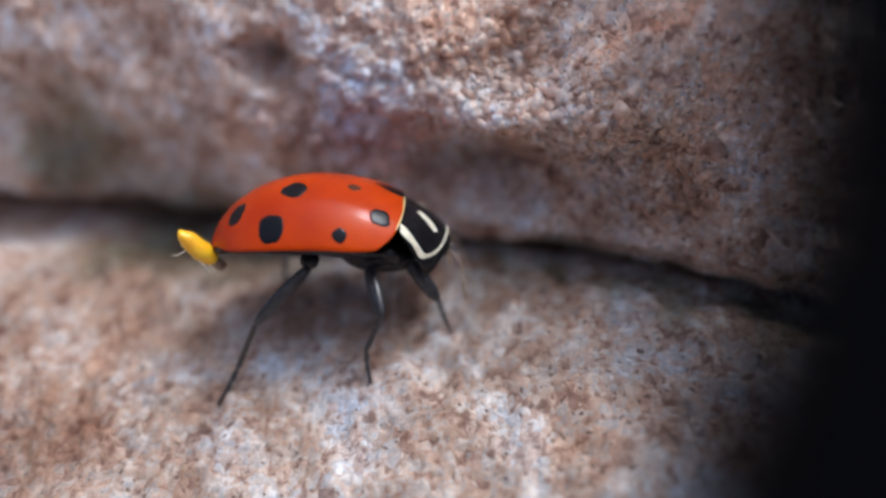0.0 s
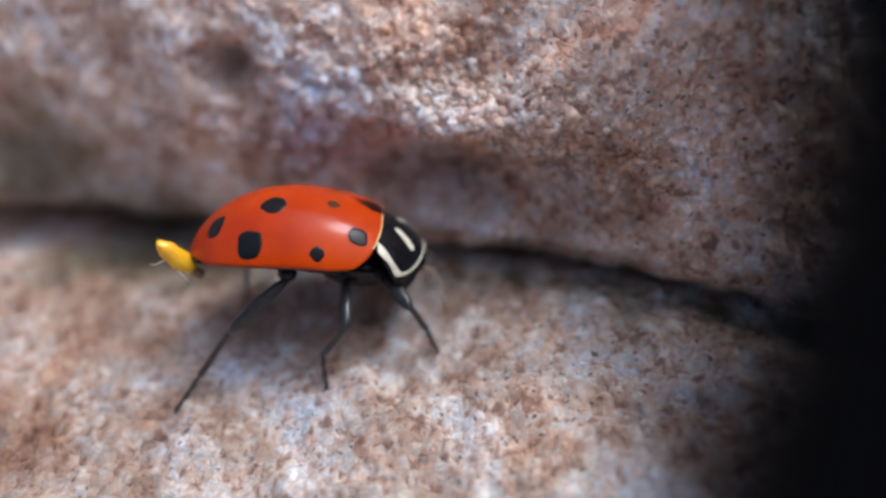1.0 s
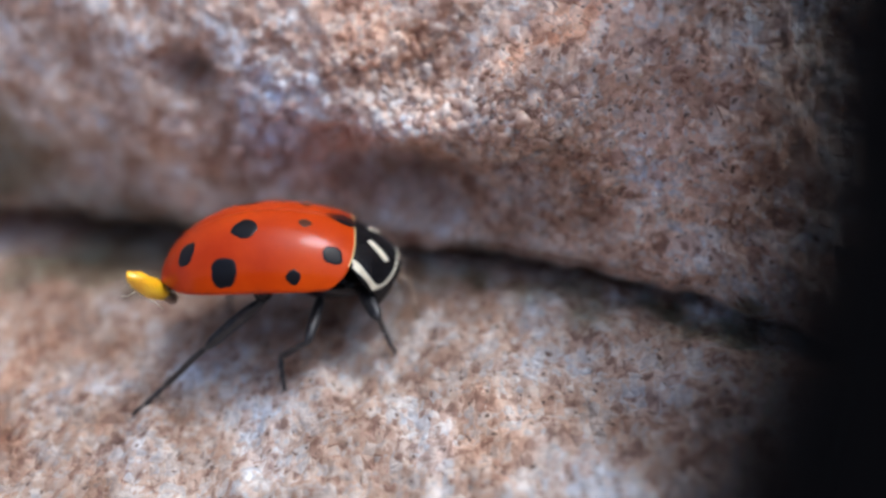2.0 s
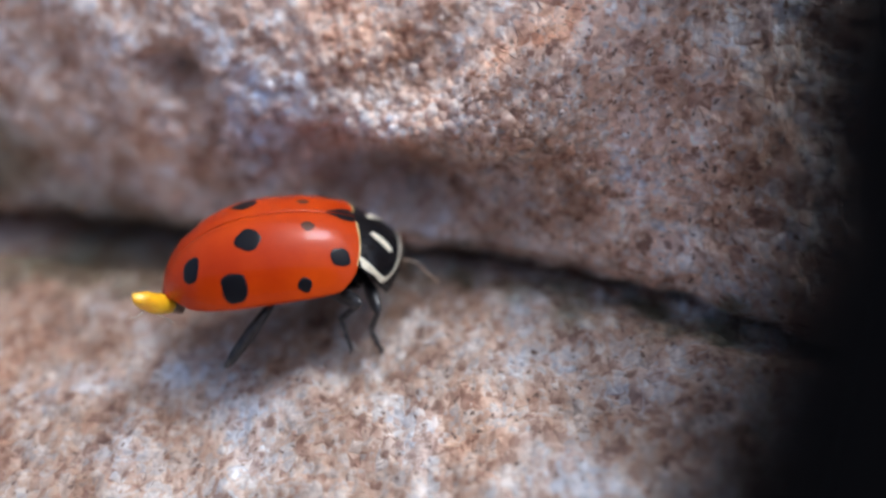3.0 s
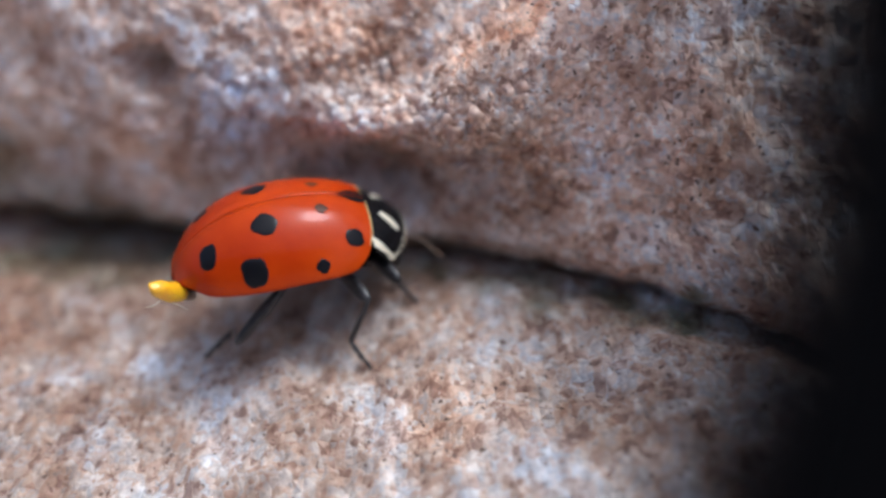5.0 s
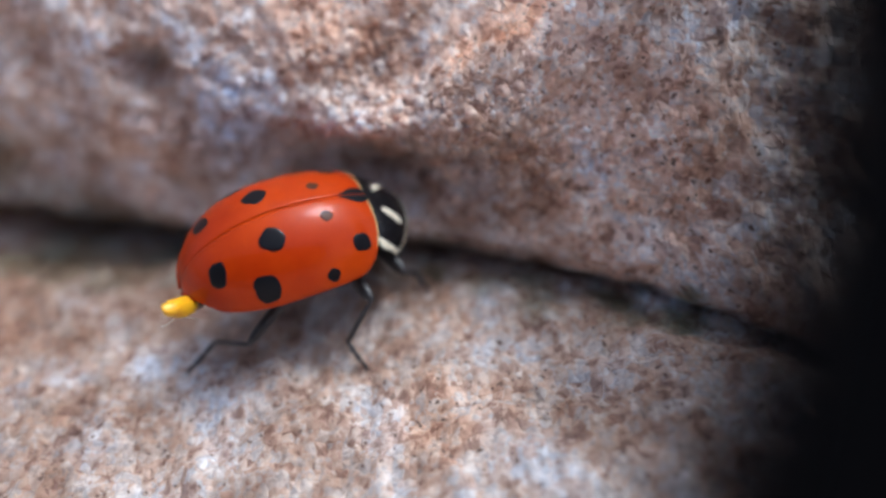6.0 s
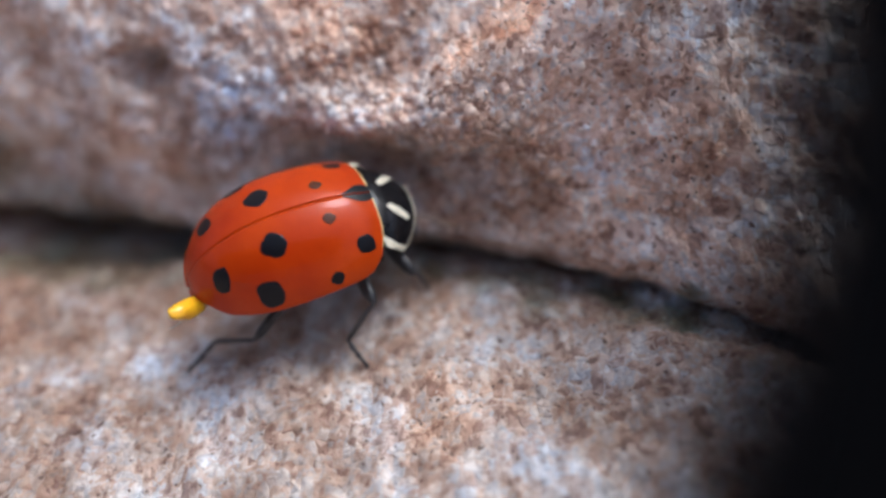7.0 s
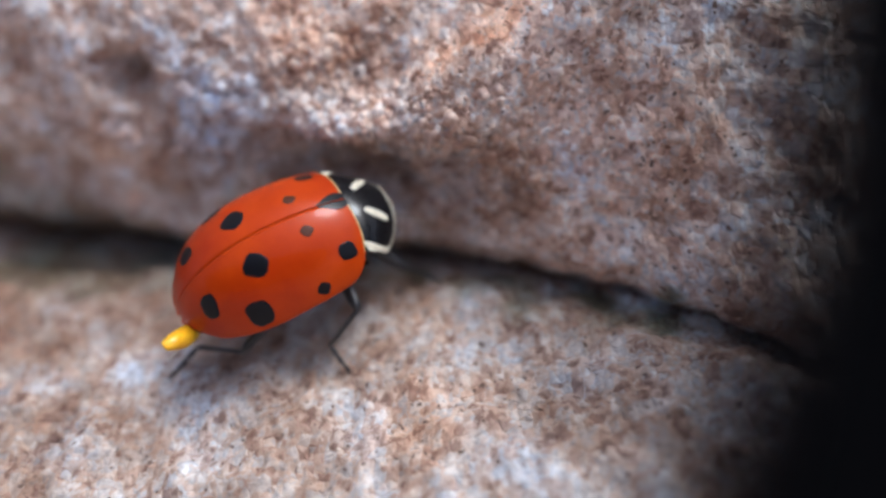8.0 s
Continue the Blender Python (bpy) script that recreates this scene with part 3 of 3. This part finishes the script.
# time, x, y, z in millimetres, roll, pitch, yaw
GAIT = [
    (0.0, -2.73, 12.29, 1.52, -12.87, 3.23, 2.90),
    (0.5, -2.58, 12.41, 1.43, -10.30, 3.08, 2.02),
    (1.0, -2.27, 12.39, 1.29, -8.38, 5.59, 2.41),
    (1.5, -2.02, 12.25, 1.23, -0.02, 5.10, 3.96),
    (2.0, -1.85, 12.11, 1.12, -2.64, 4.02, 7.27),
    (3.5, -1.19, 12.07, 1.36, 13.43, -1.74, 16.99),
    (4.0, -0.99, 12.09, 1.45, 14.57, -2.42, 18.29),
    (4.5, -0.66, 12.16, 1.45, 7.18, 2.15, 18.50),
    (6.0, -0.37, 12.23, 1.64, 23.08, -4.33, 24.93),
    (6.5, -0.13, 12.27, 1.82, 26.74, -6.44, 23.95),
    (7.0, -0.17, 12.14, 1.83, 29.55, -8.89, 21.13),
    (7.5, -0.14, 11.95, 1.63, 26.73, -13.52, 20.09),
    (8.0, -0.10, 12.07, 1.62, 27.99, -15.96, 24.24),
]


def gait_row(t):
    """The ladybird's row at t, on a smooth curve through GAIT."""
    i = max(k for k in range(len(GAIT) - 1) if GAIT[k][0] <= t + 1e-9)
    a, b = GAIT[i], GAIT[i + 1]
    before, after = GAIT[max(i - 1, 0)], GAIT[min(i + 2, len(GAIT) - 1)]
    h = b[0] - a[0]
    s = (t - a[0]) / h
    out = []
    for k in range(1, 7):
        ma = (b[k] - before[k]) / max(b[0] - before[0], 1e-6) * h
        mb = (after[k] - a[k]) / max(after[0] - a[0], 1e-6) * h
        out.append((2 * s ** 3 - 3 * s * s + 1) * a[k] + (s ** 3 - 2 * s * s + s) * ma + (3 * s * s - 2 * s ** 3) * b[k] + (s ** 3 - s * s) * mb)
    return out


def gait_pose(t):
    x, y, z, roll, pitch, yaw = gait_row(t)
    return pose(x * MM, y * MM, z * MM, roll, pitch, yaw)


ladybird = tagged(new("ladybird"), "orange-red ladybird with black spots walking on sandstone", "ladybird")
for flank in (-1, 1):
    elytron(ladybird, flank)
pronotum(ladybird)
head(ladybird)
body_under(ladybird)
tail_egg(ladybird)

# hips in the ladybird's millimetres; lengths of thigh, shin and foot; stands: from, to, x, y on the rock (None: beside the body, out of sight)
# and how the foot leans back to the ankle, across and up
LEGS = {
    "front_right": ((1.70, -0.55, 0.15), (1.10, 1.05, 0.60), [(0, 0.3, 0.19, 11.78, -0.3, 0.8), (0.8, 3.7, 0.92, 11.0, -0.37, 0.8), (4.1, 5.0, 2.52, 11.85, -0.5, 0.6), (5.5, 7.55, 2.93, 12.2, -0.5, 0.7), (7.9, 8.0, 3.75, 12.72, -0.6, 0.35)]),
    "middle_right": ((0.85, -0.75, 0.10), (1.22, 1.18, 0.76), [(0, 2.5, -1.75, 10.21, -0.10, 0.9), (3.3, 3.55, 1.10, 10.95, -0.3, 0.6), (3.85, 8.0, 1.36, 10.2, -0.44, 0.62)]),
    "hind_right": ((-0.40, -0.85, 0.10), (1.62, 1.60, 0.96), [(0, 0.5, -5.5, 10.15, 0.46, 0.89), (1.8, 2.4, -5.5, 10.15, 0.74, 0.67), (3.1, 5.0, -3.0, 11.25, 0.6, 0.6), (5.6, 8.0, -3.3, 10.93, 0.69, 0.75)]),
    "front_left": ((1.70, 0.55, 0.15), (1.10, 1.05, 0.60), None),
    "middle_left": ((0.85, 0.75, 0.10), (1.22, 1.18, 0.76), None),
    "hind_left": ((-0.40, 0.85, 0.10), (1.62, 1.60, 0.96), None),
}
REST = {"front_left": (2.5, 1.5, -1.6), "middle_left": (0.9, 1.4, -1.5), "hind_left": (-1.5, 1.2, -1.6)}


def stand(x, y):
    return Vector((x, y, ground_z(x, y) + 0.06)) * MM


def foot_at(leg, t):
    """Where the foot is at t, in the world."""
    stands = LEGS[leg][2]
    if stands is None:
        shift = {"front_left": 0.0, "middle_left": 0.5, "hind_left": 0.25}[leg]
        beat = 1.6
        k = math.floor((t + shift) / beat)
        now = (t + shift) / beat - k
        hold = lambda n: gait_pose(clamp((n + 0.4) * beat - shift, 0, 8.0)) @ (Vector(REST[leg]) * K)
        s = smooth(0.75, 1.0, now)
        return hold(k) * (1 - s) + hold(k + 1) * s + Vector((0, 0, 0.35 * MM * math.sin(math.pi * s)))
    for (a0, a1, ax, ay, _, _), (b0, b1, bx, by, _, _) in zip(stands, stands[1:]):
        if a1 <= t <= b0:
            s = smooth(a1, b0, t)
            return stand(ax, ay) * (1 - s) + stand(bx, by) * s + Vector((0, 0, min(0.6 * MM, 0.4 * (stand(bx, by) - stand(ax, ay)).length) * math.sin(math.pi * s)))
    for a0, a1, x, y, _, _ in stands:
        if a0 <= t <= a1:
            return stand(x, y)


def lean_at(leg, t):
    """The way from the toe back to the ankle at t, in the world."""
    stands = LEGS[leg][2] or [(0, 8.0, 0, 0, 0.0, 0.9)]
    across, up = stands[-1][4:]
    for a, b in zip(stands, stands[1:]):
        if t <= a[1]:
            across, up = a[4:]
            break
        if t <= b[0]:
            s = smooth(a[1], b[0], t)
            across, up = a[4] * (1 - s) + b[4] * s, a[5] * (1 - s) + b[5] * s
            break
    return Vector((across, 0.574 * up, 0.819 * up)).normalized()


def bone(a, b, up):
    """The pose of a limb from a to b: its x runs along it."""
    x = (b - a).normalized()
    y = up.cross(x).normalized()
    z = x.cross(y)
    m = Matrix((x, y, z)).transposed().to_4x4()
    m.translation = a
    return m


def leg_poses(leg, t):
    """Thigh, shin and foot of a leg at t, in the ladybird's space."""
    hip, (thigh, shin, toe), _ = LEGS[leg]
    side = -1 if hip[1] < 0 else 1
    hip = Vector(hip) * K
    foot = gait_pose(t).inverted() @ foot_at(leg, t)
    back = gait_pose(t).to_3x3().inverted() @ lean_at(leg, t)
    ankle = foot + back * toe * K
    d = ankle - hip
    lim = (thigh + shin) * K * 0.995
    if d.length > lim:
        d = d.normalized() * lim
        ankle = hip + d
    r, a, b = d.length, thigh * K, shin * K
    along = clamp((a * a - b * b + r * r) / (2 * r), -a, a)
    rise = math.sqrt(max(a * a - along * along, 0))
    pole = Vector((-0.5, side * 0.8, 0.1)) if "hind" in leg else Vector((0.45, side * 0.8, 0.56)) if "middle" in leg else Vector((0.1, side * 0.9, 0.35))
    if side > 0:
        pole = Vector((0.3, 0.5, -0.3))
    pole = (pole - d.normalized() * pole.dot(d.normalized())).normalized()
    knee = hip + d.normalized() * along + pole * rise
    bend = Vector((0.2, 0, 1))
    return bone(hip, knee, bend), bone(knee, ankle, bend), bone(ankle, foot, bend)


def leg_parts(leg):
    _, (thigh, shin, toe), _ = LEGS[leg]
    f = part("femur", tube([(0, 0, 0), (0.15 * thigh, 0, 0), (0.5 * thigh, 0, 0.02), (0.85 * thigh, 0, 0.01), (0.98 * thigh, 0, 0), (1.03 * thigh, 0, 0)], [0.09, 0.15, 0.185, 0.155, 0.10, 0.04], 10, 0.75), LEG, ladybird, "slender black thigh")
    s = part("tibia", tube([(-0.04, 0, 0), (0.05 * shin, 0, 0.01), (0.3 * shin, 0, 0.015), (0.7 * shin, 0, 0.0), (0.95 * shin, 0, 0), (1.02 * shin, 0, 0)], [0.035, 0.065, 0.072, 0.075, 0.08, 0.045], 10, 0.85), LEG, ladybird, "slender black shin")
    bm = tube([(-0.03, 0, 0), (0.18 * toe, 0, 0), (0.30 * toe, 0, -0.02), (0.36 * toe, 0, 0), (0.58 * toe, 0, -0.02), (0.64 * toe, 0, 0), (0.90 * toe, 0, 0.02), (0.98 * toe, 0, 0.0)], [0.04, 0.06, 0.075, 0.045, 0.07, 0.04, 0.045, 0.03], 8)
    for q in (-1, 1):
        c = tube([(0.93 * toe, 0, 0), (1.02 * toe, q * 0.05, 0.01), (1.08 * toe, q * 0.08, -0.04)], [0.02, 0.018, 0.006], 6)
        me = bpy.data.meshes.new("claw")
        c.to_mesh(me)
        c.free()
        bm.from_mesh(me)
        bpy.data.meshes.remove(me)
    tr = part("tarsus", bm, LEG, ladybird, "dark clawed foot")
    return f, s, tr


for hip, _, _ in LEGS.values():
    part("coxa", ellipsoid((hip[0], hip[1] * 0.85, hip[2] + 0.10), (0.21, 0.20, 0.20)), BLACK, ladybird, "black leg joint")
LEG_PARTS = {leg: leg_parts(leg) for leg in LEGS}


# ---- a reddish fibre caught in the crack ----
fibre = tagged(new("plant_fibre"), "thin dark red plant fibre caught on sandstone", "fibre")
part("strand", tube([(x / 1.08, (wall_y(x, z) - 0.06) / 1.08, z / 1.08) for x, z in ((0.95, 1.25), (1.10, 1.05), (1.35, 0.98), (1.60, 1.10), (1.78, 1.30))], [0.015, 0.03, 0.032, 0.028, 0.012], 8), REDDISH, fibre)


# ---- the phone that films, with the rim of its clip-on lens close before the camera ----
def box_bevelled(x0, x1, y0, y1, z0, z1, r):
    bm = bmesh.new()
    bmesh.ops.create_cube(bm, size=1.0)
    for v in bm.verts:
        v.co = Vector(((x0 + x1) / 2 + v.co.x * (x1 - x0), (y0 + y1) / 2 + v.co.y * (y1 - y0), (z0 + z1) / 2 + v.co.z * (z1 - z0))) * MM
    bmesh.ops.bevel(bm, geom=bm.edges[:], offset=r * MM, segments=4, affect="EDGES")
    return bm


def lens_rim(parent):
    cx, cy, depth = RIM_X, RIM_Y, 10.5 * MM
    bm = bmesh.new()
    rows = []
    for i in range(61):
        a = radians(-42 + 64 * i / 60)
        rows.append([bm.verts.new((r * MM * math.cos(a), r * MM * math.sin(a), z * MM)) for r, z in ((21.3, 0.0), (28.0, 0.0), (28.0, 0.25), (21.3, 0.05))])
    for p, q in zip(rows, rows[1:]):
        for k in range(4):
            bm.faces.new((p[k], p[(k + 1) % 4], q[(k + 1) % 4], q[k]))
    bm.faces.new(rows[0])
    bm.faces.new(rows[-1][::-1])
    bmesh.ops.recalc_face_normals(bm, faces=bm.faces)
    ob = part("lens_rim", bm, RIM, parent, "black rim of the clip-on lens, its fade imitating vignetting", False)
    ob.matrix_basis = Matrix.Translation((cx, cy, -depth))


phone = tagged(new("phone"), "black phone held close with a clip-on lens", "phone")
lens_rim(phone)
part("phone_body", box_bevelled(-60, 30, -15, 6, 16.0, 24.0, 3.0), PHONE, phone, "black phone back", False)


def motions():
    """All that moves: the ladybird, its legs, and the phone that films."""
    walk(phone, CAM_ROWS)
    times = [i * 0.2 for i in range(41)]
    walk(ladybird, [(t, gait_pose(t)) for t in times])
    for side, ob in ANTENNAE.items():
        root = Matrix.Translation(Vector((2.60, side * 0.34, 0.34)) * K)
        walk(ob, [(t, root @ pose(0, 0, 0, 0, -36 * smooth(2.0, 3.4, t) - 5 * math.sin(2.3 * t + side), 0) @ root.inverted()) for t in times])
    for leg, parts in LEG_PARTS.items():
        poses = [(t, leg_poses(leg, t)) for t in times]
        for k, ob in enumerate(parts):
            walk(ob, [(t, p[k]) for t, p in poses])


motions()
